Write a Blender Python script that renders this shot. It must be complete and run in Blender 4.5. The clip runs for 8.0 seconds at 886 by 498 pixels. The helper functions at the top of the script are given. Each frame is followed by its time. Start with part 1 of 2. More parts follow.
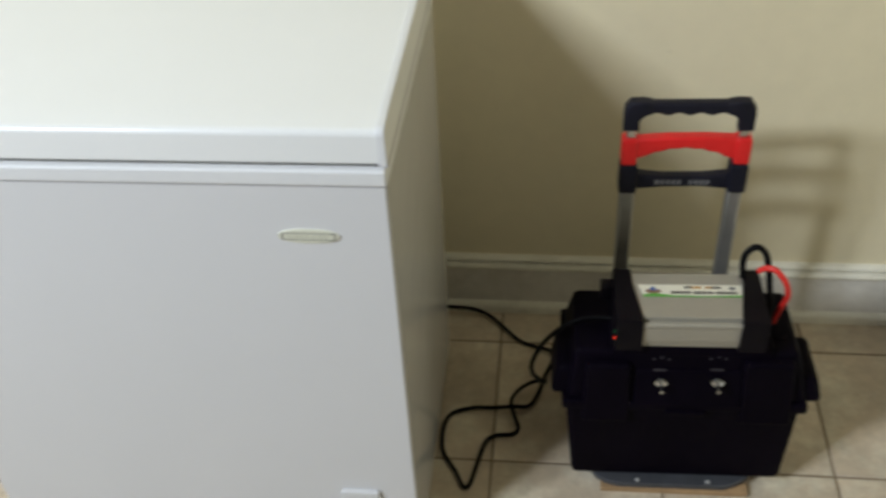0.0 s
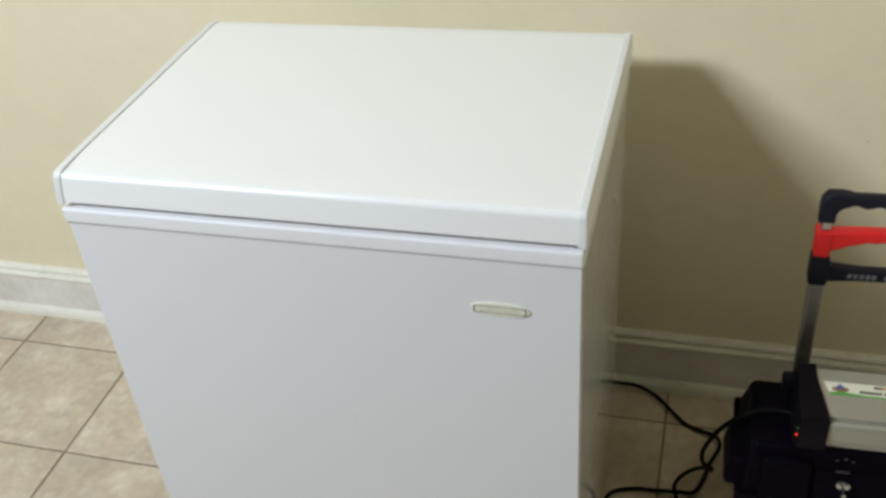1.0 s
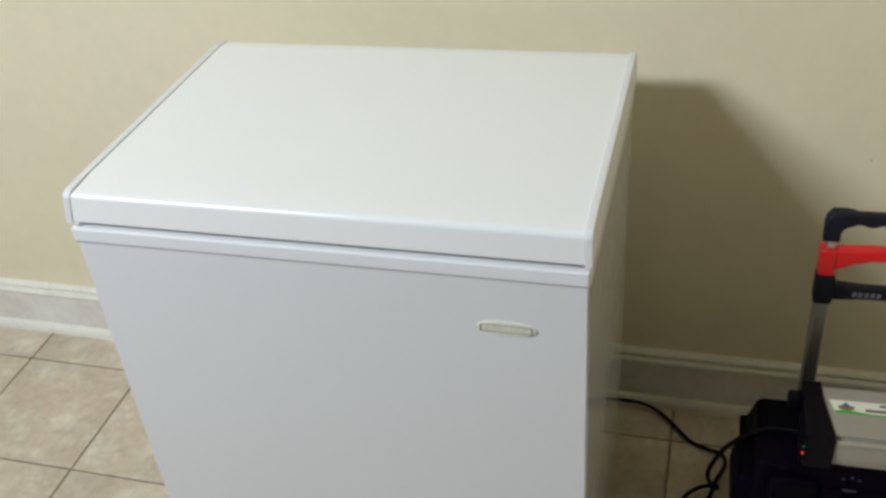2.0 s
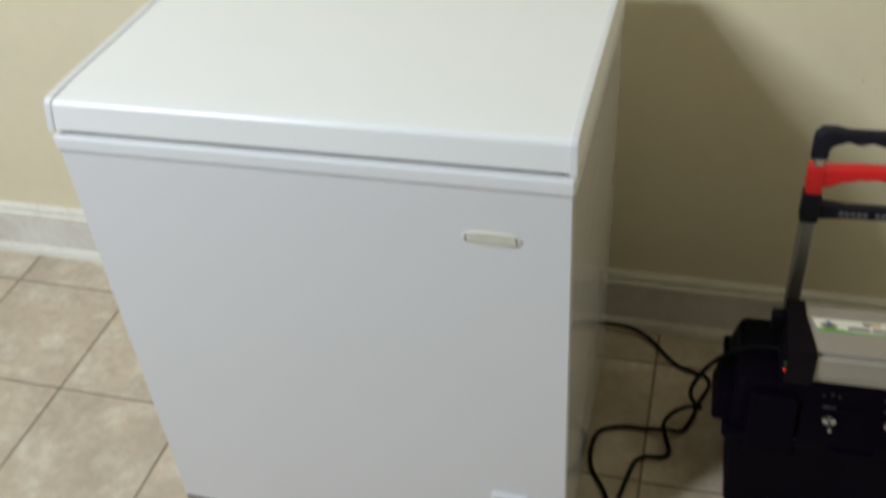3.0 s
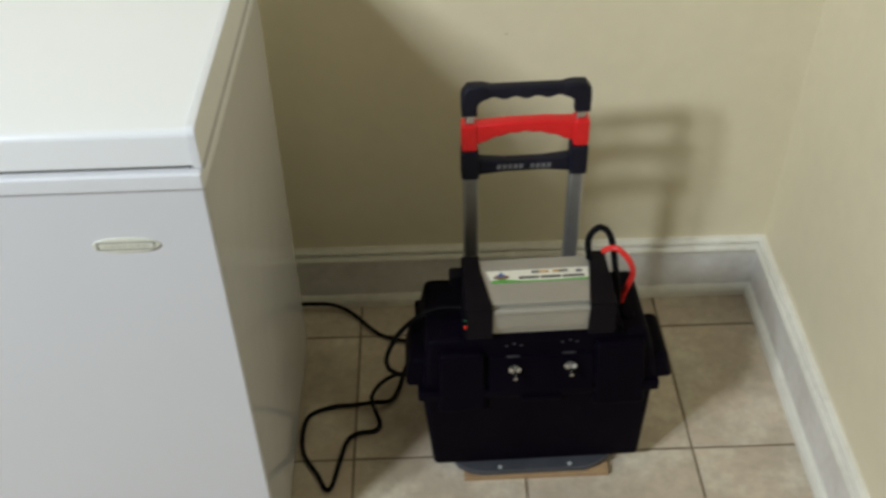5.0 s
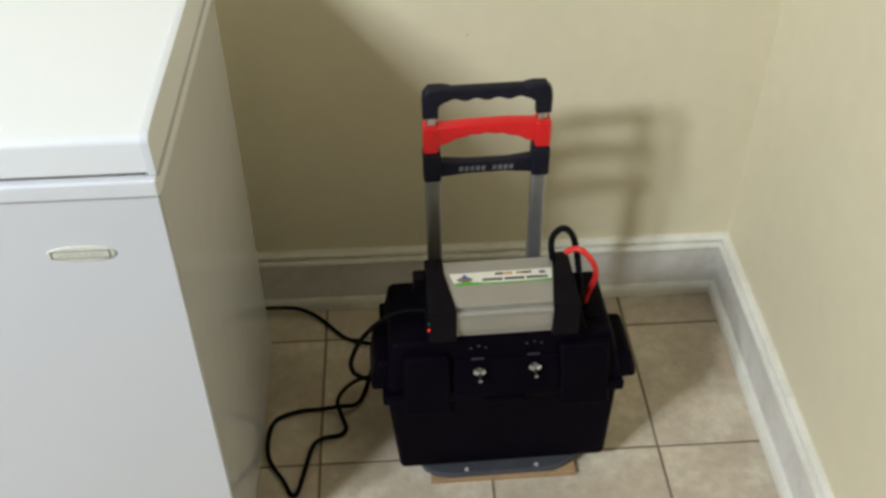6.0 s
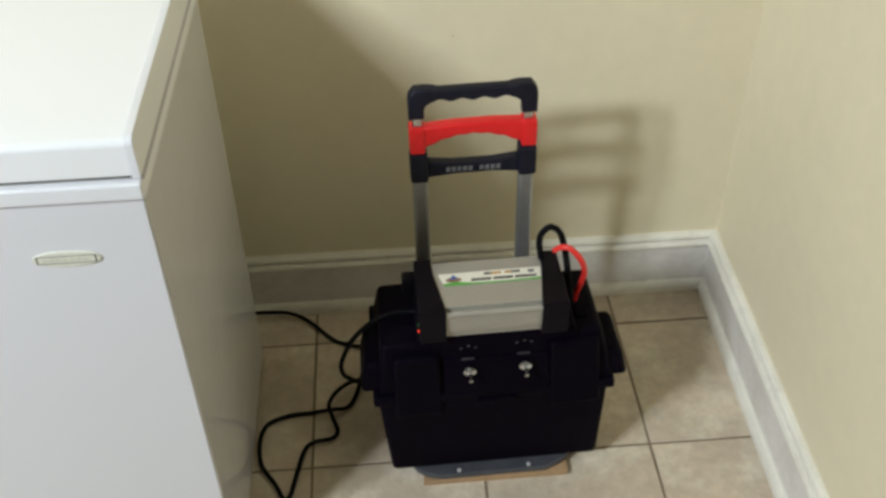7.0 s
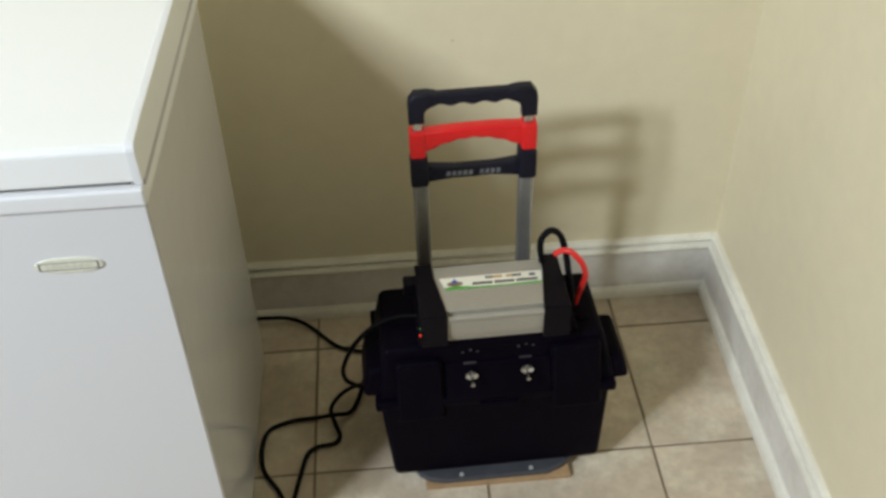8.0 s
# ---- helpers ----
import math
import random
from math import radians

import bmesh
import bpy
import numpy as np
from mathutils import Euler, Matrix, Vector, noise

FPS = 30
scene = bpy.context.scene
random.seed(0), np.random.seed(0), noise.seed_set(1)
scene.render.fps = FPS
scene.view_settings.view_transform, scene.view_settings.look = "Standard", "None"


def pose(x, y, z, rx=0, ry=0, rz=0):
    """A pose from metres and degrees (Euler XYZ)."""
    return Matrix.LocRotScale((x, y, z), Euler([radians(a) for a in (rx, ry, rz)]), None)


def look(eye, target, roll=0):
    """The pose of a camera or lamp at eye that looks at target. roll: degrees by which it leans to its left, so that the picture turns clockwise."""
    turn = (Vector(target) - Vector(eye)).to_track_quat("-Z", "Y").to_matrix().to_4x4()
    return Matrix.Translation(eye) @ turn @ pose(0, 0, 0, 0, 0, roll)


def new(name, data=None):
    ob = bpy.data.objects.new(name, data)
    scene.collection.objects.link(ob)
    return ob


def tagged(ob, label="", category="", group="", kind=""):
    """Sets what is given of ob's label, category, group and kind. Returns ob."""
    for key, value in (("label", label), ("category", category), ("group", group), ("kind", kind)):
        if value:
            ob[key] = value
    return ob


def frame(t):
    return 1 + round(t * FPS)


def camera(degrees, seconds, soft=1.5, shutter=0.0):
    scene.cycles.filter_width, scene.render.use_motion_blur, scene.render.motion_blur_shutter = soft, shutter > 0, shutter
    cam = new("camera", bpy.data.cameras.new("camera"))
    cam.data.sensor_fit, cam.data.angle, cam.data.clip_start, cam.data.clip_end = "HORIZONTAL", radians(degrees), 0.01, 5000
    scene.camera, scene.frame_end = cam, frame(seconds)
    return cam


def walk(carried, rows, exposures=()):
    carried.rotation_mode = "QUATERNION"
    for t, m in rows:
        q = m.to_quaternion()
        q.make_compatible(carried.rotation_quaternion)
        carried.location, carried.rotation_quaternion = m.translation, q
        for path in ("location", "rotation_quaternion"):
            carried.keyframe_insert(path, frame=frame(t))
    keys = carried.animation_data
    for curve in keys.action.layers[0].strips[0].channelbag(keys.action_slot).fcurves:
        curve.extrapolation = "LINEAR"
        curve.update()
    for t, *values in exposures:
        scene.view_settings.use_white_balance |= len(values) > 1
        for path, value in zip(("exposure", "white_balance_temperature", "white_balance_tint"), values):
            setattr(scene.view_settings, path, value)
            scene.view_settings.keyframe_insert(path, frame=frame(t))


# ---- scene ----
cam = camera(48.8, 8.0, soft=3.0, shutter=0.5)
PATH = [
    (0, (0.102, -1.122, 1.46), (-0.121, 0.393, 0.174), -4.0),
    (0.3, (0.1, -1.13, 1.458), (-0.243, 0.373, 0.184), -6.2),
    (0.5, (0.062, -1.127, 1.459), (-0.335, 0.369, 0.193), -6.7),
    (0.7, (0.035, -1.124, 1.47), (-0.412, 0.396, 0.25), -6.7),
    (1, (0.036, -1.129, 1.497), (-0.469, 0.405, 0.317), -5.9),
    (2.3, (0.033, -1.133, 1.506), (-0.481, 0.418, 0.353), -6.0),
    (2.5, (0.035, -1.13, 1.505), (-0.469, 0.424, 0.351), -6.0),
    (3, (0.047, -1.15, 1.47), (-0.444, 0.332, 0.22), -5.5),
    (3.2, (0.042, -1.143, 1.455), (-0.41, 0.296, 0.13), -5.1),
    (3.5, (0.06, -1.143, 1.43), (-0.326, 0.263, 0.062), -4.3),
    (3.8, (0.072, -1.129, 1.431), (-0.235, 0.311, 0.072), -3.8),
    (4, (0.085, -1.12, 1.434), (-0.175, 0.326, 0.078), -3.9),
    (4.2, (0.093, -1.110, 1.431), (-0.109, 0.328, 0.052), -3.6),
    (4.5, (0.109, -1.092, 1.427), (0.008, 0.356, 0.05), -3.1),
    (4.7, (0.130, -1.084, 1.432), (0.083, 0.381, 0.071), -2.4),
    (5, (0.164, -1.079, 1.439), (0.174, 0.426, 0.123), -1.7),
    (5.2, (0.176, -1.075, 1.442), (0.208, 0.418, 0.112), -0.9),
    (6.3, (0.177, -1.070, 1.437), (0.258, 0.433, 0.120), -1.0),
    (6.5, (0.177, -1.072, 1.435), (0.265, 0.432, 0.118), -0.9),
    (7, (0.183, -1.075, 1.434), (0.268, 0.431, 0.122), -1.5),
    (7.5, (0.178, -1.075, 1.428), (0.261, 0.423, 0.104), -1.4),
    (8, (0.181, -1.078, 1.434), (0.267, 0.436, 0.13), -1.9),
]
walk(cam, [(t, look(eye, target, roll)) for t, eye, target, roll in PATH],
     [(0, 0.08), (0.5, 0.06), (1, 0.08), (1.2, 0.1), (2.3, -0.1), (3, -0.06), (3.5, 0.14), (4.2, 0.2), (4.7, 0.06), (5.2, 0.2), (6.3, 0.33), (8, 0.36)])

# ---- world and lamps ----
world = bpy.data.worlds.new("world")
scene.world = world
world.use_nodes = True
world.node_tree.nodes["Background"].inputs["Color"].default_value = (0.9, 0.95, 1.0, 1)
world.node_tree.nodes["Background"].inputs["Strength"].default_value = 0.02


def downlight(x, y, z, watts, size, colour):
    """A round lamp under the ceiling, turned towards the corner of the room."""
    data = bpy.data.lights.new("ceiling_lamp", "AREA")
    data.shape, data.size, data.energy, data.color = "DISK", size, watts, colour
    new("ceiling_lamp", data).matrix_basis = look((x, y, z), (0.0, 0.15, 0.45))


for x, y in ((-1.70, -1.93), (-1.98, -2.16), (-2.25, -1.90), (-2.52, -2.16)):
    downlight(x, y, 2.75, 31.5, 0.26, (0.83, 0.908, 1.0))


# ---- mesh helpers ----
def rbox(x0, x1, y0, y1, z0, z1, r=0.0, seg=2):
    """A block with rounded edges."""
    bm = bmesh.new()
    m = Matrix.LocRotScale(((x0 + x1) / 2, (y0 + y1) / 2, (z0 + z1) / 2), None, (x1 - x0, y1 - y0, z1 - z0))
    bmesh.ops.create_cube(bm, size=1, matrix=m)
    if r:
        bmesh.ops.bevel(bm, geom=bm.edges[:], offset=r, segments=seg, profile=0.5, affect="EDGES")
    return bm


def hexa(low, high, r=0.0, seg=2):
    """A block between two rectangles (x0, x1, y0, y1, z), rounded."""
    bm = bmesh.new()
    vs = []
    for x0, x1, y0, y1, z in (low, high):
        vs.append([bm.verts.new(p) for p in ((x0, y0, z), (x1, y0, z), (x1, y1, z), (x0, y1, z))])
    bm.faces.new(vs[0][::-1])
    bm.faces.new(vs[1])
    for i in range(4):
        j = (i + 1) % 4
        bm.faces.new((vs[0][i], vs[0][j], vs[1][j], vs[1][i]))
    bmesh.ops.recalc_face_normals(bm, faces=bm.faces)
    if r:
        bmesh.ops.bevel(bm, geom=bm.edges[:], offset=r, segments=seg, profile=0.5, affect="EDGES")
    return bm


def prism(outline, axis, a, b, r=0.0, seg=2):
    """An outline pulled from a to b along an axis; its points lie on the other two axes, in order."""
    bm = bmesh.new()

    def place(p, d):
        q = list(p)
        q.insert("xyz".index(axis), d)
        return q
    lo = [bm.verts.new(place(p, a)) for p in outline]
    hi = [bm.verts.new(place(p, b)) for p in outline]
    caps = [bm.faces.new(lo), bm.faces.new(hi[::-1])]
    for i in range(len(outline)):
        j = (i + 1) % len(outline)
        bm.faces.new((lo[j], lo[i], hi[i], hi[j]))
    bmesh.ops.recalc_face_normals(bm, faces=bm.faces)
    if r:
        edges = list({e for f in caps for e in f.edges})
        bmesh.ops.bevel(bm, geom=edges, offset=r, segments=seg, profile=0.5, affect="EDGES")
    return bm


def rounded(x0, x1, y0, y1, r, n=5):
    """The outline of a rectangle with round corners."""
    out = []
    for cx, cy, a0 in ((x1 - r, y1 - r, 0), (x0 + r, y1 - r, 90), (x0 + r, y0 + r, 180), (x1 - r, y0 + r, 270)):
        for k in range(n + 1):
            a = radians(a0 + 90 * k / n)
            out.append((cx + r * math.cos(a), cy + r * math.sin(a)))
    return out


def disc(centre, normal, r, depth, n=20, top=None):
    """A short cylinder or cone along a direction, from the centre on."""
    bm = bmesh.new()
    q = Vector(normal).to_track_quat("Z", "Y").to_matrix().to_4x4()
    m = Matrix.Translation(centre) @ q @ Matrix.Translation((0, 0, depth / 2))
    bmesh.ops.create_cone(bm, cap_ends=True, segments=n, radius1=r, radius2=r if top is None else top, depth=depth, matrix=m)
    return bm


def smooth_line(points, steps=8):
    """A Catmull-Rom line through the points."""
    p = [Vector(v) for v in points]
    p = [p[0] * 2 - p[1]] + p + [p[-1] * 2 - p[-2]]
    out = []
    for i in range(1, len(p) - 2):
        for k in range(steps):
            t = k / steps
            out.append(0.5 * (2 * p[i] + (p[i + 1] - p[i - 1]) * t + (2 * p[i - 1] - 5 * p[i] + 4 * p[i + 1] - p[i + 2]) * t * t
                              + (3 * p[i] - 3 * p[i + 1] + p[i + 2] - p[i - 1]) * t ** 3))
    return out + [p[-2]]


def tube(points, r, n=10, steps=8):
    """A round cable through the points."""
    line = smooth_line(points, steps)
    bm = bmesh.new()
    rings, side = [], Vector((0.31, 0.17, 0.93))
    for i, p in enumerate(line):
        d = (line[min(i + 1, len(line) - 1)] - line[max(i - 1, 0)]).normalized()
        side = (side - d * side.dot(d)).normalized()
        other = d.cross(side)
        rings.append([bm.verts.new(p + r * (math.cos(a) * side + math.sin(a) * other)) for a in (2 * math.pi * k / n for k in range(n))])
    for a, b in zip(rings, rings[1:]):
        for k in range(n):
            bm.faces.new((a[k], a[(k + 1) % n], b[(k + 1) % n], b[k]))
    bm.faces.new(rings[0][::-1])
    bm.faces.new(rings[-1])
    return bm


def join(*bms):
    out = bmesh.new()
    for b in bms:
        tmp = bpy.data.meshes.new("tmp")
        b.to_mesh(tmp)
        b.free()
        out.from_mesh(tmp)
        bpy.data.meshes.remove(tmp)
    return out


def mesh_of(name, bm, material, angle=40):
    me = bpy.data.meshes.new(name)
    bmesh.ops.recalc_face_normals(bm, faces=bm.faces)
    bm.to_mesh(me)
    bm.free()
    me.materials.append(material)
    me.shade_smooth()
    me.set_sharp_from_angle(angle=radians(angle))
    return me


def part(name, bm, material, parent=None, label="", at=None):
    """One mesh object, under a thing or a part."""
    ob = new(name, mesh_of(name, bm, material))
    flat = ob.modifiers.new("flat_faces", "WEIGHTED_NORMAL")
    flat.keep_sharp, flat.weight = True, 100
    if parent:
        ob.parent = parent
    if at:
        ob.matrix_basis = at
    return tagged(ob, label)


def thing(name, m, label, category, group="", kind=""):
    ob = new(name)
    ob.empty_display_size = 0.05
    ob.matrix_basis = m
    return tagged(ob, label, category, group, kind)


# ---- materials ----
def paint(name, colour, rough=0.5, metal=0.0, vary=0.06, big=3.0, fine=60.0, bump=0.1, bump_scale=200.0, dist=0.0005, stain=None, stain_amount=0.3,
          rough_vary=0.08, coat=0.0, per_piece=0.0, spec=0.5):
    """Colour with cloudy variation at two scales, stains, fine relief and uneven gloss."""
    m = bpy.data.materials.new(name)
    m.use_nodes = True
    t = m.node_tree
    n, link = t.nodes, t.links.new
    b = n["Principled BSDF"]
    b.inputs["Metallic"].default_value = metal
    b.inputs["Coat Weight"].default_value = coat
    b.inputs["Coat Roughness"].default_value = 0.12
    b.inputs["Specular IOR Level"].default_value = spec
    co = n.new("ShaderNodeTexCoord").outputs["Object"]
    info = n.new("ShaderNodeObjectInfo")
    if per_piece:          # each piece takes another stretch of the pattern
        far = n.new("ShaderNodeVectorMath")
        far.operation = "SCALE"
        far.inputs[0].default_value = (37.0, 53.0, 11.0)
        link(info.outputs["Random"], far.inputs["Scale"])
        moved = n.new("ShaderNodeVectorMath")
        link(co, moved.inputs[0])
        link(far.outputs[0], moved.inputs[1])
        co = moved.outputs[0]

    def cloud(scale, detail, rough_n=0.6):
        k = n.new("ShaderNodeTexNoise")
        k.inputs["Scale"].default_value, k.inputs["Detail"].default_value, k.inputs["Roughness"].default_value = scale, detail, rough_n
        link(co, k.inputs["Vector"])
        return k.outputs["Fac"]

    def mapped(fac, a, c, lo=0.3, hi=0.7):
        k = n.new("ShaderNodeMapRange")
        link(fac, k.inputs["Value"])
        for i, v in zip(("From Min", "From Max", "To Min", "To Max"), (lo, hi, a, c)):
            k.inputs[i].default_value = v
        return k.outputs["Result"]

    def times(x, y):
        k = n.new("ShaderNodeMath")
        k.operation = "MULTIPLY"
        link(x, k.inputs[0])
        link(y, k.inputs[1])
        return k.outputs[0]
    value = times(mapped(cloud(big, 4), 1 - vary, 1 + vary), mapped(cloud(fine, 5), 1 - vary * 0.7, 1 + vary * 0.7))
    if per_piece:
        value = times(value, mapped(info.outputs["Random"], 1 - per_piece, 1 + per_piece, 0, 1))
    base = n.new("ShaderNodeRGB")
    base.outputs[0].default_value = (*colour, 1)
    out = base.outputs[0]
    if stain:
        mix = n.new("ShaderNodeMix")
        mix.data_type = "RGBA"
        link(mapped(cloud(big * 2.3, 6, 0.7), 0, stain_amount, 0.48, 0.68), mix.inputs["Factor"])
        link(out, mix.inputs["A"])
        mix.inputs["B"].default_value = (*stain, 1)
        out = mix.outputs["Result"]
    sc = n.new("ShaderNodeVectorMath")
    sc.operation = "SCALE"
    link(out, sc.inputs[0])
    link(value, sc.inputs["Scale"])
    link(sc.outputs[0], b.inputs["Base Color"])
    link(mapped(cloud(big * 4, 2), rough - rough_vary, rough + rough_vary, 0.2, 0.8), b.inputs["Roughness"])
    if bump:
        k = n.new("ShaderNodeBump")
        k.inputs["Strength"].default_value, k.inputs["Distance"].default_value = bump, dist
        link(cloud(bump_scale, 3), k.inputs["Height"])
        link(k.outputs["Normal"], b.inputs["Normal"])
    return m


def glow(name, colour, strength):
    m = bpy.data.materials.new(name)
    m.use_nodes = True
    b = m.node_tree.nodes["Principled BSDF"]
    b.inputs["Base Color"].default_value = (*colour, 1)
    b.inputs["Emission Color"].default_value = (*colour, 1)
    b.inputs["Emission Strength"].default_value = strength
    return m


WALL = paint("cream_wall_paint", (0.808, 0.731, 0.522), 0.55, vary=0.03, big=1.6, fine=25, bump=0.25, bump_scale=160, dist=0.001, stain=(0.73, 0.68, 0.52), stain_amount=0.18)
TRIM = paint("cream_trim_paint", (0.86, 0.84, 0.73), 0.32, vary=0.05, big=5, bump=0.12, bump_scale=90, dist=0.001, stain=(0.55, 0.50, 0.40), stain_amount=0.22)
# near-white board; some of its shade is put into the base colour, scuffs besides
BOARD_SHADE = paint("shaded_board_paint", (0.77, 0.745, 0.685), 0.4, vary=0.07, big=4, bump=0.15, bump_scale=60, dist=0.001, stain=(0.50, 0.46, 0.37), stain_amount=0.35)
# unseen walls and ceiling: made-up dark colours that keep bounced light low
DARK_WALL = paint("bounce_cut_paint", (0.07, 0.055, 0.042), 0.6, vary=0.04)
CEIL = paint("bounce_cut_ceiling", (0.12, 0.10, 0.08), 0.7, vary=0.02)
TILE = paint("beige_tile", (0.57, 0.478, 0.358), 0.38, vary=0.15, big=5, fine=45, bump=0.2, bump_scale=70, dist=0.0012, stain=(0.72, 0.67, 0.53), stain_amount=0.8,
             per_piece=0.05, rough_vary=0.12, spec=0.3)
GROUT = paint("brown_grout", (0.24, 0.18, 0.12), 0.9, vary=0.2, big=8, fine=120, bump=0.6, bump_scale=300, dist=0.001)
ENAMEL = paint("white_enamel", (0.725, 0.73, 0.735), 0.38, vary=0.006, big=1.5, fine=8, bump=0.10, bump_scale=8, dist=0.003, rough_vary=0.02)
# the body's white again, glossier, with the sides' shade in the colour
GLOSS = paint("shaded_gloss_enamel", (0.64, 0.64, 0.64), 0.06, vary=0.006, big=1.5, fine=8, bump=0.30, bump_scale=8, dist=0.003, rough_vary=0.02)
# whiter lid; part of the lift over the body stands for sheen on top
LID_WHITE = paint("lid_enamel_with_sheen", (0.905, 0.92, 0.905), 0.22, vary=0.006, big=1.5, fine=8, bump=0.06, bump_scale=380, dist=0.0003, rough_vary=0.02)
PLASTIC_W = paint("white_plastic", (0.79, 0.80, 0.80), 0.5, vary=0.02, bump=0.05)
GASKET = paint("grey_gasket_and_gap", (0.42, 0.41, 0.43), 0.7, vary=0.08)
GAP_SHADE = paint("gap_shade", (0.13, 0.12, 0.12), 0.7, vary=0.1)
BADGE = paint("yellowed_badge", (0.74, 0.74, 0.61), 0.25, vary=0.04, big=40, bump=0.05, coat=0.1)
BADGE_DARK = paint("badge_frame", (0.16, 0.155, 0.13), 0.35, vary=0.1, big=60)
BADGE_GREY = paint("badge_marks", (0.62, 0.62, 0.50), 0.35, vary=0.1, big=60)
BLACK = paint("black_box_plastic", (0.0031, 0.0020, 0.0052), 0.5, vary=0.25, big=9, fine=90, bump=0.35, bump_scale=500, dist=0.0006, rough_vary=0.1, spec=0.036)
CAP = paint("black_end_cap", (0.0042, 0.0032, 0.0055), 0.42, vary=0.2, big=20, bump=0.2, bump_scale=500, spec=0.10)
GRIP = paint("charcoal_grip", (0.010, 0.010, 0.018), 0.5, spec=0.2, vary=0.2, big=15, bump=0.3, bump_scale=350)
RED = paint("red_grip", (0.76, 0.014, 0.015), 0.42, vary=0.06, big=14, bump=0.1, bump_scale=300)
TUBE = paint("brushed_tube", (0.42, 0.42, 0.41), 0.42, metal=0.75, vary=0.08, big=18, fine=160, bump=0.1)
CHROME = paint("chrome", (0.55, 0.55, 0.54), 0.2, metal=1.0, vary=0.05, big=60, bump=0.1)
ALU = paint("anodised_aluminium", (0.425, 0.405, 0.345), 0.46, metal=0.4, vary=0.04, big=12, fine=150, bump=0.1, bump_scale=260)
DECK = paint("slate_steel", (0.080, 0.085, 0.098), 0.42, metal=0.3, vary=0.12, big=14, bump=0.15)
WOOD = paint("plywood", (0.40, 0.26, 0.135), 0.6, vary=0.15, big=12, fine=90, bump=0.3, bump_scale=120, dist=0.001)
CORD = paint("black_cord", (0.005, 0.005, 0.006), 0.55, vary=0.2, big=30, spec=0.07)
RED_WIRE = paint("red_wire", (0.75, 0.03, 0.025), 0.35, vary=0.06, big=30)
STICKER = paint("cream_sticker", (0.80, 0.78, 0.66), 0.4, vary=0.03, big=40)
GREEN = paint("green_print", (0.10, 0.38, 0.06), 0.4, vary=0.05, big=40)
INK = paint("black_print", (0.03, 0.03, 0.03), 0.45, vary=0.1, big=60)
ORANGE = paint("orange_print", (0.50, 0.26, 0.04), 0.45, vary=0.1, big=60)
BLUE = paint("blue_print", (0.05, 0.12, 0.36), 0.45, vary=0.1, big=60)
GREY_INK = paint("grey_print", (0.13, 0.13, 0.14), 0.5, vary=0.1, big=60)
# pale metal: the glint on the screws is put into the base colour
SCREW_GLINT = paint("screw_glint", (0.62, 0.63, 0.62), 0.35, metal=0.3, vary=0.05, big=60)
PALE_INK = paint("pale_print", (0.17, 0.17, 0.18), 0.5, vary=0.1, big=60)
BROWN_INK = paint("brown_print", (0.22, 0.13, 0.09), 0.45, vary=0.1, big=60)
FAINT_INK = paint("worn_print", (0.05, 0.045, 0.05), 0.55, vary=0.2, big=60, spec=0.15)
LED_RED = glow("red_led", (1.0, 0.05, 0.02), 0.6)
LED_GREEN = glow("green_led", (0.03, 0.22, 0.08), 0.02)

# ---- the room ----
P = 0.305                  # tile pitch
BACK, RIGHT, LEFT, FRONT, TOP = 0.410, 0.825, -2.90, -2.45, 2.80
BLOCK_X, BLOCK_Y = -0.68, -1.48  # edges of an unseen wall added to block lamp light
SKEW = -0.9                # the right wall stands a little out of square


def structure(name, bm, material, label, category, at=None):
    ob = part(name, bm, material, None, label, at)
    return tagged(ob, "", category, "", "structure")


BEHIND = pose(RIGHT, BACK, 0, 0, 0, -0.25)   # the back wall, likewise, as seen from the corner
structure("wall_back", rbox(LEFT - 0.12 - RIGHT, 0.12, 0, 0.12, -0.05, TOP), WALL, "plain cream painted wall with faint marks", "wall", BEHIND)
part("nail_hole", disc((0.293 - RIGHT, 0.001, 0.617), (0, -1, 0), 0.0011, 0.0016, 10), GROUT, bpy.data.objects["wall_back"])
structure("wall_left", rbox(LEFT - 0.12, LEFT, FRONT, BACK + 0.05, -0.05, TOP), DARK_WALL, "unseen wall, darkened to cut bounced light", "wall")
structure("wall_front", rbox(LEFT - 0.12, BLOCK_X, FRONT - 0.12, FRONT, -0.05, TOP), DARK_WALL, "unseen wall, darkened to cut bounced light", "wall")
# two unseen walls added to shade the near floor and cut its bounce
structure("wall_return", rbox(BLOCK_X, RIGHT + 0.12, BLOCK_Y - 0.12, BLOCK_Y, -0.05, TOP), DARK_WALL, "unseen dark wall added to shade the floor behind the view", "wall")
structure("wall_return", rbox(BLOCK_X, BLOCK_X + 0.12, FRONT - 0.12, BLOCK_Y - 0.12, -0.05, TOP), DARK_WALL, "unseen dark return of the added light-blocking wall", "wall")
CORNER = pose(RIGHT, BACK, 0, 0, 0, SKEW)
structure("wall_right", rbox(0, 0.12, BLOCK_Y - BACK - 0.12, 0, -0.05, TOP), WALL, "plain cream painted side wall with faint scuffs", "wall", CORNER)
structure("ceiling", rbox(LEFT - 0.12, RIGHT + 0.12, FRONT - 0.12, BACK + 0.14, TOP, TOP + 0.1), CEIL, "unseen ceiling, darkened to cut bounced light", "ceiling")

# profiles of the skirting: distance from the wall, height
BOARD = [(0, 0.020), (0.0105, 0.020), (0.0105, 0.1155), (0, 0.1155)]
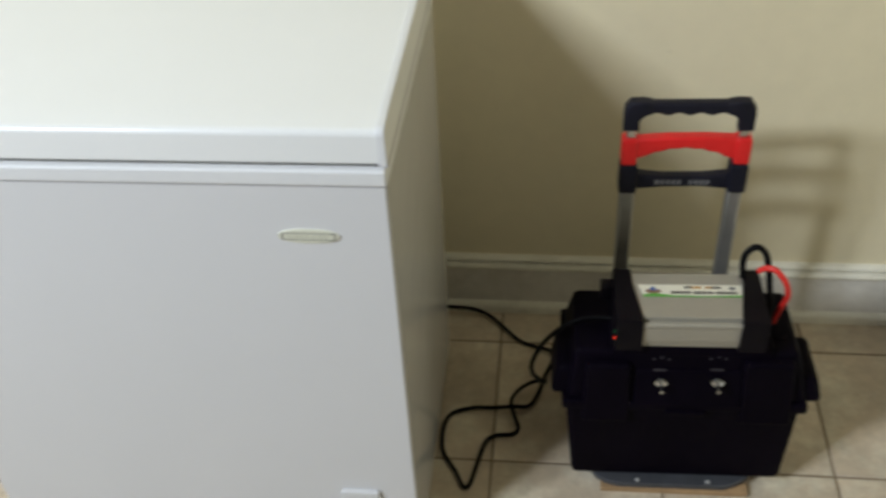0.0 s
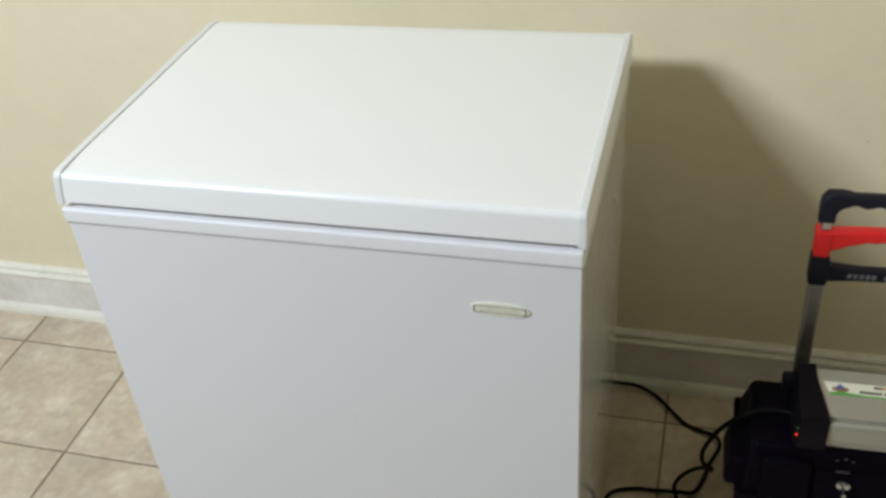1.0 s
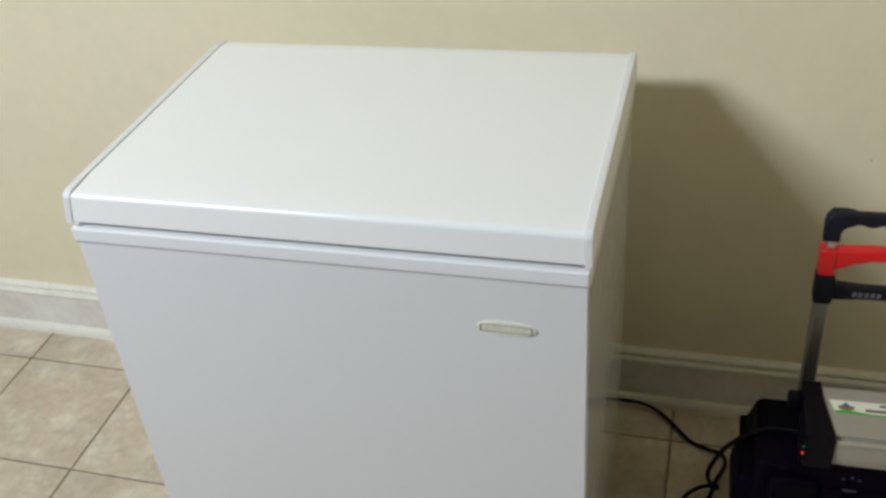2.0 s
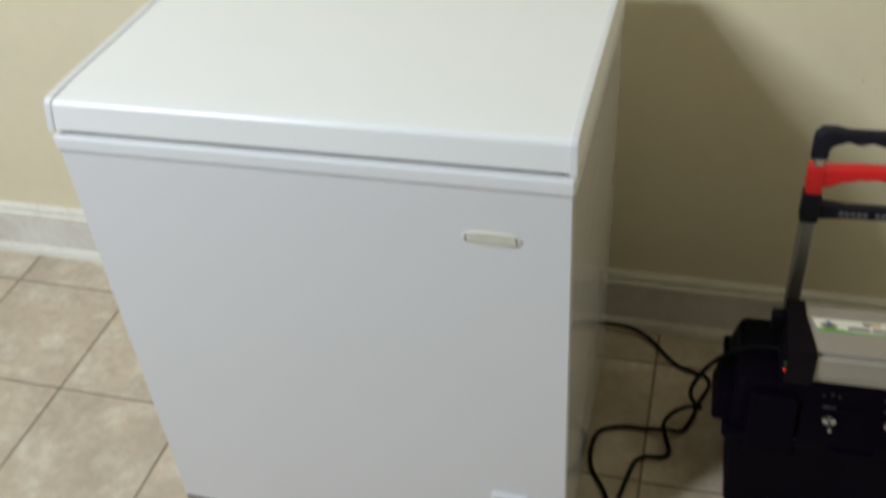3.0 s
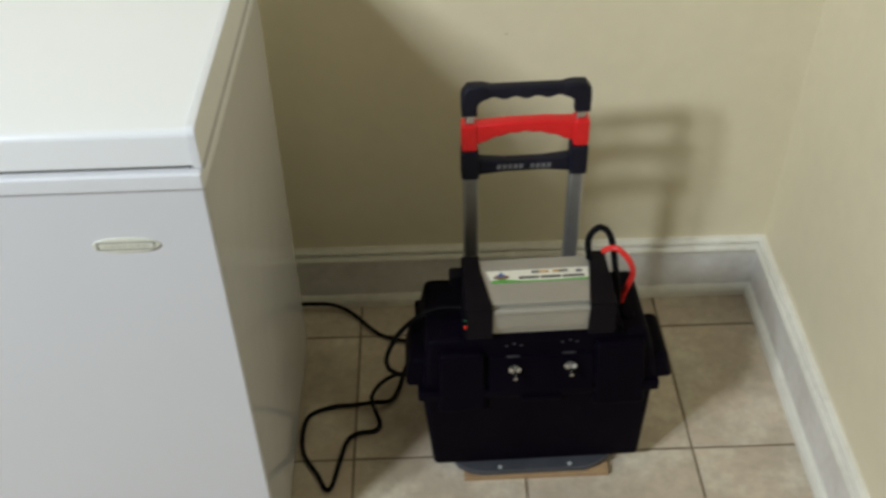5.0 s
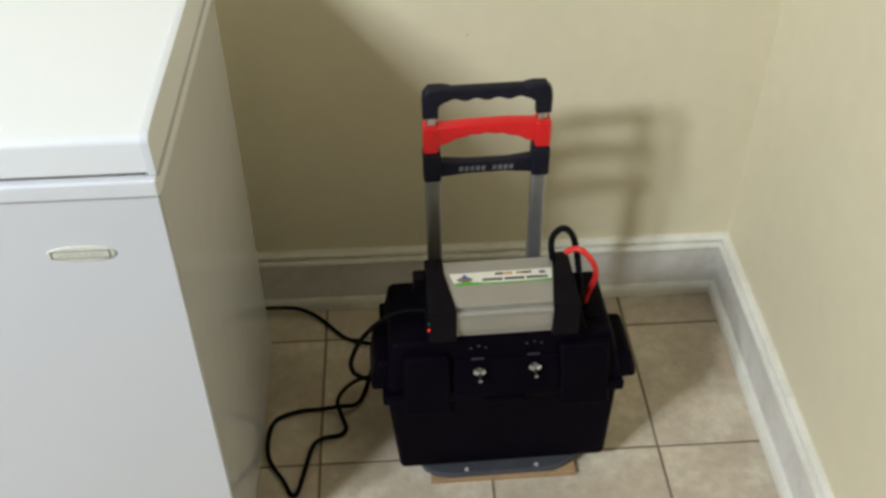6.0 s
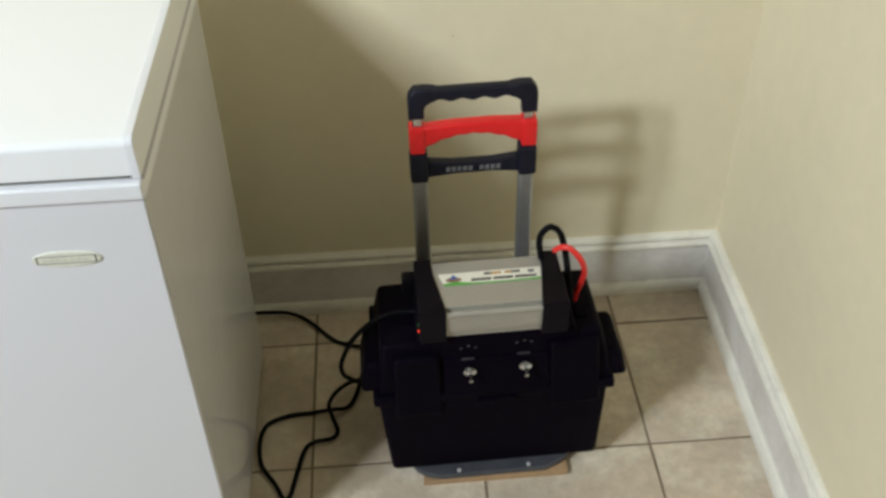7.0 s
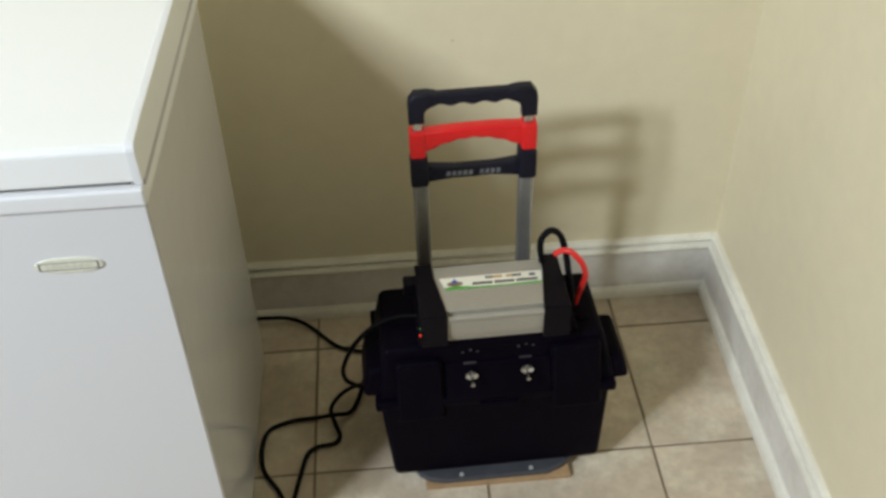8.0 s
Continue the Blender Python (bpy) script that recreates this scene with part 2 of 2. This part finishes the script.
CAP_MOULD = [(0, 0.1155), (0.0075, 0.1155), (0.0075, 0.1175), (0.0165, 0.1180), (0.0185, 0.1205), (0.0185, 0.1245), (0.0165, 0.1290), (0.0125, 0.1318), (0.0060, 0.1322),
             (0.0060, 0.1358), (0.0125, 0.1365), (0.0140, 0.1390), (0.0130, 0.1430), (0.009, 0.1465), (0.004, 0.1480), (0, 0.1480)]
SHOE = [(0, 0), (0.0225, 0), (0.0225, 0.008), (0.0216, 0.014), (0.0192, 0.0195), (0.0155, 0.0235), (0.0105, 0.0255), (0, 0.0255)]


def skirting(outline, name, material, label):
    structure(name, prism([(-d, z) for d, z in outline], "x", LEFT - RIGHT, -0.0102), material, label, "baseboard", BEHIND)
    side = prism([(-d, z) for d, z in outline], "y", BLOCK_Y - BACK + 0.001, -0.0005)
    structure(name, side, material, label, "baseboard", CORNER)


skirting(BOARD, "baseboard", BOARD_SHADE, "flat white baseboard, toned down for its shade, scuffed")
skirting(CAP_MOULD, "trim", TRIM, "cream-white painted double bead moulding on the baseboard")
skirting(SHOE, "trim", TRIM, "cream-white painted shoe moulding along the floor")

# ---- the freezer ----
FX0, FX1, FY0, FY1 = -0.803, -0.096, -0.207, 0.283
freezer = thing("chest_freezer", pose((FX0 + FX1) / 2, (FY0 + FY1) / 2, 0), "white enamelled chest freezer with closed lid on the tiled floor", "freezer")
hw, hd = (FX1 - FX0) / 2, (FY1 - FY0) / 2
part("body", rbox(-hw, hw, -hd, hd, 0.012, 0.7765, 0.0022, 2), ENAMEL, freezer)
# thin sheets added over the body's sides for more gloss and a darker white
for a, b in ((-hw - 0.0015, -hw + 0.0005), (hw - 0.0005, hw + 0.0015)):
    part("side_panel", rbox(a, b, -hd + 0.003, hd - 0.003, 0.014, 0.7755, 0.0006, 1), GLOSS, freezer, "glossy white side sheet, colour lowered for shade")
# dark strip drawn in place of the shadow gap above the floor
part("bottom_edge", rbox(-hw + 0.001, hw - 0.001, -hd - 0.0008, hd - 0.01, 0.0055, 0.0118), GAP_SHADE, freezer, "dark strip standing in for the shadow gap under the body")
part("top_trim", rbox(-hw - 0.003, hw + 0.003, -hd - 0.003, hd + 0.003, 0.7775, 0.801, 0.004, 3), PLASTIC_W, freezer, "white plastic rim under the lid")
# seam line under the rim, with the lip's shadow put in as grey
part("rim_seam", rbox(-hw - 0.0006, hw + 0.0006, -hd - 0.0008, hd + 0.0006, 0.7762, 0.7778), GASKET, freezer, "thin grey strip for the seam and lip shadow under the rim")
part("gasket", rbox(-hw + 0.014, hw - 0.014, -hd + 0.012, hd - 0.012, 0.798, 0.816, 0.003), GASKET, freezer, "grey rubber lid seal")
# added strip that draws the shaded gap at the right end as a line
part("side_seal", rbox(hw - 0.010, hw + 0.0052, -hd + 0.006, hd - 0.004, 0.8014, 0.8102), GASKET, freezer, "grey strip drawing the shaded gap under the lid's end")
for sx in (-1, 1):
    for sy in (-1, 1):
        part("foot", disc((sx * (hw - 0.05), sy * (hd - 0.05), 0.0), (0, 0, 1), 0.02, 0.016), GASKET, freezer)

# lid: a folded sheet with rounded front edge, and a moulded strip at each end
side_profile = [(-hd - 0.004, 0.8135)]
for k in range(7):
    a = radians(180 - 15 * k)
    side_profile.append((-hd - 0.004 + 0.009 + 0.009 * math.cos(a), 0.849 + 0.009 * math.sin(a)))
side_profile += [(-hd + 0.05, 0.8605), (hd - 0.03, 0.8615), (hd - 0.004, 0.858), (hd + 0.002, 0.850), (hd + 0.002, 0.8135)]


def flared(bm):
    """Leans the lid's ends: each comes out a little towards its lower edge."""
    for v in bm.verts:
        v.co.x += (v.co.z - 0.835) * (0.2 if v.co.x < 0 else 0.0)
    return bm


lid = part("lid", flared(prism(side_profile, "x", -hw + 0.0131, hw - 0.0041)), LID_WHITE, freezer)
cap_profile = [(-hd - 0.0055, 0.8105)]
for k in range(7):
    a = radians(180 - 15 * k)
    cap_profile.append((-hd - 0.0055 + 0.011 + 0.011 * math.cos(a), 0.850 + 0.011 * math.sin(a)))
cap_profile += [(-hd + 0.05, 0.8628), (hd - 0.03, 0.8635), (hd - 0.003, 0.860), (hd + 0.003, 0.851), (hd + 0.003, 0.8105)]
for a, b in ((-hw + 0.002, -hw + 0.013), (hw - 0.004, hw + 0.006)):
    part("end_strip", flared(prism(cap_profile, "x", a, b, 0.0015, 2)), PLASTIC_W, lid, "white moulded strip at the lid's end")
for x in (-0.22, 0.22):
    part("hinge", rbox(x - 0.03, x + 0.03, hd + 0.002, hd + 0.014, 0.72, 0.83, 0.003), PLASTIC_W, freezer)

# badge at the upper right of the front
bx, bz = -0.199 - (FX0 + FX1) / 2, 0.700
oval = [(bx + 0.0395 * math.copysign(abs(math.cos(a)) ** 0.8, math.cos(a)), bz - 0.0002 + 0.0112 * math.sin(a)) for a in (2 * math.pi * k / 32 for k in range(32))]
badge = part("badge", prism(oval, "y", -hd - 0.0025, -hd + 0.001, 0.0012), BADGE, freezer, "yellowed oval clear plastic badge")
fy = -hd - 0.0031
for x in (-0.034, 0.0325):
    part("badge_end", rbox(bx + x, bx + x + 0.0015, fy, fy + 0.001, bz - 0.0055, bz + 0.0055), BADGE_DARK, badge)
part("badge_line", join(rbox(bx - 0.034, bx + 0.034, fy, fy + 0.001, bz + 0.0048, bz + 0.0055), rbox(bx - 0.034, bx + 0.034, fy, fy + 0.001, bz - 0.0055, bz - 0.0048)), BADGE_DARK, badge)
part("badge_marks", join(*[rbox(bx - 0.026 + 0.0075 * k, bx - 0.021 + 0.0075 * k, fy, fy + 0.001, bz - 0.002, bz + 0.002) for k in range(7)]), BADGE_GREY, badge)

# control panel and drain plug at the foot
px = -0.1833 - (FX0 + FX1) / 2
panel = part("control_panel", prism(rounded(px - 0.031, px + 0.031, 0.036, 0.181, 0.006), "y", -hd - 0.0085, -hd + 0.001, 0.0045, 2), ENAMEL, freezer, "white plastic thermostat panel")
knob_line = [(px + 0.002 + 0.0165 * math.cos(a), 0.066 + 0.0165 * math.sin(a)) for a in (2 * math.pi * k / 28 for k in range(28))]
part("dial", prism(knob_line, "y", -hd - 0.0098, -hd - 0.0080, 0.0010), ENAMEL, panel)
for x in (-0.017, 0.0185):
    part("dial_mark", rbox(px + x, px + x + 0.0022, -hd - 0.0088, -hd - 0.0080, 0.064, 0.073, 0.0003), GASKET, panel, "short grey scale mark")
part("dial_rib", rbox(px - 0.009, px + 0.011, -hd - 0.0115, -hd - 0.0075, 0.1005, 0.1065, 0.0018), PLASTIC_W, panel)
plx = -0.4534 - (FX0 + FX1) / 2
plug_line = [(plx + 0.0158 * math.cos(a), 0.031 + 0.0158 * math.sin(a)) for a in (2 * math.pi * k / 28 for k in range(28))]
part("drain_plug", prism(plug_line, "y", -hd - 0.009, -hd + 0.001, 0.004, 3), ENAMEL, freezer, "round white plastic drain plug")

# the body stands a little out of plumb below its rim
for shape in (*freezer.children, *panel.children, *badge.children):
    for v in shape.data.vertices:
        v.co.x += 0.0125 * min(0.0, v.co.z - 0.777)

# ---- board under the cart ----
board = part("wooden_board", rbox(-0.127, 0.127, -0.055, 0.20, 0, 0.011, 0.0015), WOOD, None, "thin bare plywood board lying on the tiles", pose(0.323, 0, 0, 0, 0, 0.5))
tagged(board, "", "board")

# ---- hand cart ----
CART = pose(0.307, 0.06, 0.0, 0, 0, 1.2)
cart = thing("hand_cart", CART, "folding hand cart with grey deck and black and red grips", "hand cart")
deck_outline = [(-0.136, 0.14), (-0.136, -0.055), (-0.133, -0.077), (-0.122, -0.096), (-0.104, -0.108), (-0.08, -0.114), (0.10, -0.114), (0.125, -0.104), (0.142, -0.093), (0.152, -0.075), (0.156, -0.055), (0.156, 0.14)]
deck = part("deck", prism(deck_outline, "z", 0.0125, 0.026, 0.004), DECK, cart, "slate grey steel deck with rounded corners")
for x in (-0.050, 0.072):
    part("screw", disc((x, -0.106, 0.0255), (0, 0, 1), 0.0043, 0.0025, 14, 0.0032), SCREW_GLINT, deck, "screw head with its glint put into a pale colour")
part("back_plate", rbox(-0.11, 0.115, 0.105, 0.13, 0.02, 0.17, 0.006), DECK, cart)
HX0, HX1 = -0.097, 0.097
for x in (-0.085, 0.085):
    part("rail", prism(rounded(x - 0.0125, x + 0.0125, 0.108, 0.126, 0.006), "z", 0.03, 0.505, 0.001), TUBE, cart, "brushed grey telescopic tube")
    part("inner_tube", prism(rounded(x - 0.008, x + 0.008, 0.110, 0.124, 0.005), "z", 0.50, 0.63, 0.001), CHROME, cart, "thin bright inner tube")
    part("wheel", join(disc((x * 1.75 - 0.01, 0.135, 0.055), (1, 0, 0), 0.05, 0.02, 28)), GRIP, cart, "black folded wheel")


def arch(x, ends, middle):
    """A height that runs in a bow from the ends to the middle."""
    return middle + (ends - middle) * (x / 0.075) ** 2


def mirrored(outline):
    return [(-x, z) for x, z in outline]


top_line = [(-0.080, 0.6630), (-0.055, 0.6625), (0.055, 0.6630), (0.080, 0.6635), (0.080, 0.640), (0.068, 0.6415)]
for k in range(33):
    x = 0.066 - 0.132 * k / 32
    top_line.append((x, 0.6425 - 0.0022 * math.cos(2 * math.pi * (x / 0.033))))
top_line += [(-0.068, 0.6405), (-0.080, 0.639)]
top_grip = part("top_grip", prism(top_line, "y", 0.108, 0.127, 0.005, 3), GRIP, cart, "charcoal rubber grip with finger waves")
elbow = [(0.0985, 0.613), (0.0990, 0.642), (0.0975, 0.654), (0.0890, 0.6650), (0.0700, 0.6655), (0.0560, 0.6630), (0.0560, 0.6435), (0.0650, 0.6405), (0.0715, 0.6355), (0.0742, 0.628), (0.0745, 0.613)]
for outline in (elbow, mirrored(elbow)):
    part("corner_sleeve", prism(outline, "y", 0.1062, 0.1288, 0.005, 3), GRIP, top_grip)
red_line = [(-0.080, 0.598), (-0.03, 0.6015), (0.03, 0.6025), (0.080, 0.600), (0.080, 0.556)]
for k in range(29):
    x = 0.075 - 0.150 * k / 28
    red_line.append((x, arch(x, 0.560, 0.5815) + 0.0009 * math.cos(2 * math.pi * x / 0.024)))
red_line += [(-0.080, 0.556)]
red = part("middle_grip", prism(red_line, "y", 0.1065, 0.128, 0.005, 3), RED, cart, "glossy red plastic grip")
low_line = [(-0.078, 0.5325), (-0.03, 0.5275), (0.03, 0.528), (0.078, 0.5335), (0.078, 0.503), (0.03, 0.508), (-0.03, 0.507), (-0.078, 0.502)]
low = part("lower_bar", prism(low_line, "y", 0.1075, 0.127, 0.004, 3), GRIP, cart, "black plastic crossbar with pale printed marks")
for s in (-1, 1):
    a, b = sorted((s * 0.0745, s * 0.0992))
    lift = 0.001 * (s + 1)
    part("sleeve", rbox(a, b, 0.103, 0.132, 0.5515 + lift, 0.599 + lift, 0.0045, 3), RED, red)
    a, b = sorted((s * 0.0715, s * 0.1000))
    part("sleeve", rbox(a, b, 0.1015, 0.133, 0.497 + lift, 0.5505 + lift, 0.0050, 3), GRIP, low)
for k in (0, 1, 2, 3, 4, 6, 7, 8, 9):
    x = -0.0435 + 0.0088 * k
    part("printed_mark", prism([(x, 0.5135), (x + 0.0062, 0.5135), (x + 0.0070, 0.5220), (x + 0.0008, 0.5220)], "y", 0.1068, 0.1085, 0.0002), PALE_INK, low, "pale lettering bar")

# ---- battery box ----
BOX = pose(0.323, 0.06, 0.026, 0, 0, 1.3)
box = thing("battery_box", BOX, "black plastic battery box with two wing-nut terminals standing on the cart", "battery box")
body = part("body", hexa((-0.181, 0.178, -0.096, 0.100, 0.001), (-0.195, 0.182, -0.100, 0.108, 0.190), 0.010, 3), BLACK, box)
for k in range(5):
    x = -0.13 + 0.065 * k
    part("rib", hexa((x - 0.0015, x + 0.0015, -0.0945, -0.090, 0.015), (x - 0.0015, x + 0.0015, -0.100, -0.096, 0.150)), BLACK, body)
part("rim", rbox(-0.202, 0.190, -0.108, 0.114, 0.186, 0.206, 0.005, 3), BLACK, box)
lidb = part("lid", join(hexa((-0.195, 0.190, -0.100, 0.112, 0.202), (-0.183, 0.165, -0.086, 0.058, 0.304), 0.010, 3),
                        hexa((-0.170, -0.090, -0.112, -0.05, 0.160), (-0.166, -0.094, -0.103, -0.05, 0.285), 0.007, 3),
                        hexa((0.084, 0.168, -0.112, -0.05, 0.160), (0.080, 0.158, -0.103, -0.05, 0.294), 0.007, 3)), BLACK, box)
part("plateau", hexa((-0.128, 0.126, -0.090, 0.030, 0.296), (-0.124, 0.122, -0.086, 0.026, 0.3175), 0.004), BLACK, lidb)
part("terminal_shelf", hexa((-0.088, 0.082, -0.110, -0.06, 0.200), (-0.088, 0.082, -0.095, -0.06, 0.270), 0.004), BLACK, lidb)
part("handle_slot", rbox(-0.035, 0.030, -0.1125, -0.10, 0.180, 0.191, 0.003), BLACK, lidb)
part("cable_grommet", disc((0.138, -0.047, 0.3035), (0, 0, 1), 0.012, 0.0035, 20, 0.0095), BLACK, lidb)
part("carry_ear", hexa((-0.222, -0.17, -0.090, 0.015, 0.202), (-0.210, -0.17, -0.080, 0.020, 0.258), 0.010, 3), BLACK, box)
part("carry_ear", hexa((0.15, 0.216, -0.092, 0.012, 0.195), (0.15, 0.203, -0.084, 0.016, 0.246), 0.010, 3), BLACK, box)
for x, z in ((-0.047, 0.252), (0.041, 0.255)):
    d = Vector((0, -1, -0.12)).normalized()
    o = Vector((x, -0.1015, z))
    stud = part("terminal", join(disc(o, d, 0.0095, 0.002), disc(o + d * 0.002, d, 0.0062, 0.007, 16, 0.0048), disc(o + d * 0.008, d, 0.0034, 0.014, 14)), CHROME, box, "bright metal terminal stud")
    for s in (-1, 1):
        w = Vector((s * 0.42, -1, 0.25)).normalized()
        part("wing", join(disc(o + Vector((s * 0.0055, -0.006, 0.0022)), w, 0.0046, 0.0022, 16, 0.0040)), CHROME, stud)
    part("printed_mark", rbox(x - 0.012, x + 0.008, -0.0985, -0.095, z + 0.0205, z + 0.0220), FAINT_INK, lidb, "small grey lettering bar")
    for dx, dz in ((-0.012, 0), (0, 0.004), (0.011, 0)):
        part("port_mark", rbox(x + dx - 0.0022, x + dx + 0.0022, -0.0905, -0.086, z + 0.037 + dz, z + 0.0385 + dz), FAINT_INK, lidb)

# ---- inverter ----
inverter = thing("power_inverter", pose(0.321, 0.020, 0.330, 0, 0, 1.3), "silver aluminium power inverter with black end caps on the battery box", "inverter")
shell_profile = [(-0.047, 0.0135), (-0.047, 0.0205), (-0.0500, 0.0210), (-0.0512, 0.0225), (-0.0548, 0.0360), (-0.0550, 0.0600), (-0.0575, 0.0620), (-0.0585, 0.0650), (-0.0575, 0.0685), (-0.0540, 0.0705), (-0.0510, 0.0695),
                 (-0.0495, 0.0660), (-0.0460, 0.0660), (-0.0450, 0.0735), (-0.0430, 0.0748), (0.054, 0.0748), (0.058, 0.0715), (0.058, 0.0135)]
shell = part("shell", prism(shell_profile, "x", -0.100, 0.098), ALU, inverter, "silver ribbed aluminium shell")
for s, e in ((-1, -0.120), (1, 0.109)):
    plan = [(e, 0.063), (-0.092 if s < 0 else 0.081, 0.063), (-0.091 if s < 0 else 0.080, 0.03), (-0.0800 if s < 0 else 0.069, -0.042), (-0.0790 if s < 0 else 0.068, -0.0595), (e, -0.0595)]
    cap = part("end_cap", prism(plan, "z", 0.0135, 0.0785, 0.003, 2), CAP, inverter, "matt black end cap")
    part("foot_flange", rbox(min(e, e + s * 0.004), max(e, e + s * 0.004), -0.05, 0.05, 0.0135, 0.0185, 0.001), CAP, cap)
    if s < 0:
        part("plug", rbox(-0.140, -0.118, 0.034, 0.058, 0.034, 0.062, 0.004, 2), CAP, cap, "black plug in the side socket")
        part("red_lamp", disc((e + 0.001, -0.050, 0.033), (-1, 0, 0), 0.0021, 0.003, 12), LED_RED, cap, "glowing red lamp")
        part("green_lamp", disc((e + 0.001, -0.050, 0.047), (-1, 0, 0), 0.0015, 0.003, 12), LED_GREEN, cap, "faint green lamp")
zt = 0.0750
sticker = part("sticker", prism([(-0.0755, -0.0005), (0.0745, 0.0005), (0.0775, 0.0285), (-0.0835, 0.0275)], "z", zt - 0.0003, zt + 0.0002), STICKER, shell, "cream sticker with green stripe and dark marks")
part("sticker_stripe", prism([(-0.0755, -0.0005), (0.0745, 0.0005), (0.0750, 0.0050), (0.02, 0.0028), (-0.03, 0.0035), (-0.058, 0.0080), (-0.0770, 0.0050)], "z", zt, zt + 0.0005), GREEN, sticker)


def letter_bars(x0, x1, y0, y1, count):
    """A word as slanting bars, one for each letter."""
    w = (x1 - x0) / count
    return join(*[prism([(x0 + w * k, y0), (x0 + w * (k + 0.84), y0), (x0 + w * (k + 1.0), y1), (x0 + w * (k + 0.16), y1)], "z", zt, zt + 0.0005) for k in range(count)])


for x0, x1, count in ((-0.033, -0.0015, 8), (0.0015, 0.0325, 7), (0.0355, 0.0690, 8)):
    part("sticker_print", letter_bars(x0, x1, 0.0072, 0.0128, count), INK, sticker)
for x0, x1, count, ink in ((-0.012, 0.0, 3, INK), (0.0, 0.015, 4, ORANGE), (0.021, 0.031, 3, ORANGE), (0.031, 0.045, 3, INK)):
    part("sticker_title", letter_bars(x0, x1, 0.0195, 0.0245, count), ink, sticker)
part("sticker_emblem", prism([(-0.060 + 0.0125 * math.cos(a), 0.0125 + 0.0052 * math.sin(a)) for a in (2 * math.pi * k / 20 for k in range(20))], "z", zt, zt + 0.0006), BROWN_INK, sticker)
part("sticker_emblem", prism([(-0.067, 0.0145), (-0.053, 0.0145), (-0.060, 0.0235)], "z", zt, zt + 0.0008), BLUE, sticker)
part("sticker_emblem", prism([(0.062 + 0.0055 * math.cos(a), 0.0205 + 0.0035 * math.sin(a)) for a in (2 * math.pi * k / 16 for k in range(16))], "z", zt, zt + 0.0006), GREY_INK, sticker)
part("red_cable", tube([(0.097, 0.020, 0.113), (0.106, 0.014, 0.124), (0.119, 0.006, 0.126), (0.135, -0.002, 0.108), (0.143, 0.002, 0.080), (0.142, 0.012, 0.050), (0.138, 0.020, 0.022), (0.136, 0.024, -0.002)], 0.0047), RED_WIRE, inverter, "thick red battery cable")
part("black_cable", tube([(0.082, 0.045, 0.078), (0.078, 0.045, 0.108), (0.081, 0.045, 0.128), (0.094, 0.045, 0.140), (0.108, 0.042, 0.131), (0.116, 0.036, 0.105), (0.121, 0.025, 0.070), (0.126, 0.015, 0.030), (0.128, 0.012, 0.002)], 0.0052), CORD, inverter, "thick black battery cable")

# ---- cord ----
cord_line = [(-0.13, 0.374, 0.030), (-0.106, 0.378, 0.026), (-0.06, 0.381, 0.018), (-0.020, 0.366, 0.008), (0.036, 0.306, 0.006), (0.071, 0.288, 0.007), (0.100, 0.275, 0.010), (0.108, 0.245, 0.014), (0.092, 0.205, 0.008),
             (0.080, 0.160, 0.006), (0.064, 0.128, 0.007), (0.035, 0.117, 0.016), (-0.005, 0.121, 0.006), (-0.045, 0.118, 0.006), (-0.085, 0.100, 0.006), (-0.096, 0.060, 0.006), (-0.090, 0.010, 0.006), (-0.063, -0.035, 0.006),
             (-0.047, -0.066, 0.006), (-0.036, -0.060, 0.006), (-0.026, -0.015, 0.006), (-0.014, 0.036, 0.006), (0.005, 0.053, 0.006), (0.035, 0.058, 0.006), (0.045, 0.075, 0.006), (0.037, 0.098, 0.014), (0.030, 0.122, 0.025),
             (0.043, 0.150, 0.026), (0.068, 0.170, 0.028), (0.092, 0.165, 0.040), (0.091, 0.12, 0.085), (0.081, 0.070, 0.150), (0.072, 0.040, 0.198), (0.073, 0.030, 0.238), (0.094, 0.030, 0.287), (0.130, 0.030, 0.328), (0.165, 0.033, 0.341), (0.203, 0.028, 0.346)]
base = freezer.matrix_basis.translation
part("power_cord", tube([Vector(p) - base for p in cord_line], 0.0040), CORD, freezer, "black power cord trailing in loops over the tiles")

# ---- floor, with single tiles ----
floor = structure("floor", rbox(LEFT, RIGHT + 0.1, FRONT, BACK, -0.05, -0.0016), GROUT, "beige ceramic tile floor with brown grout", "floor")
G = 0.0022                 # half a joint


def tile_mesh(w, d):
    return mesh_of("tile", hexa((0, w, 0, d, -0.012), (0, w, 0, d, 0.0), 0.0012, 1), TILE)


whole = tile_mesh(P - 2 * G, P - 2 * G)
cut_meshes = {}
for i in range(math.floor(LEFT / P), 3):
    for j in range(math.floor(FRONT / P), 2):
        x0, x1 = max(i * P + G, LEFT), min((i + 1) * P - G, RIGHT + 0.05)
        y0, y1 = max(j * P + G, FRONT), min((j + 1) * P - G, BACK)
        if x1 - x0 < 0.02 or y1 - y0 < 0.02 or (x0 > BLOCK_X and y1 < BLOCK_Y):
            continue
        size = (round(x1 - x0, 4), round(y1 - y0, 4))
        if size == (round(P - 2 * G, 4),) * 2:
            me = whole
        else:
            if size not in cut_meshes:
                cut_meshes[size] = tile_mesh(*size)
            me = cut_meshes[size]
        tile = new("tile", me)
        tile.parent = floor
        tile.location = (x0, y0, random.uniform(-0.0003, 0.0003))
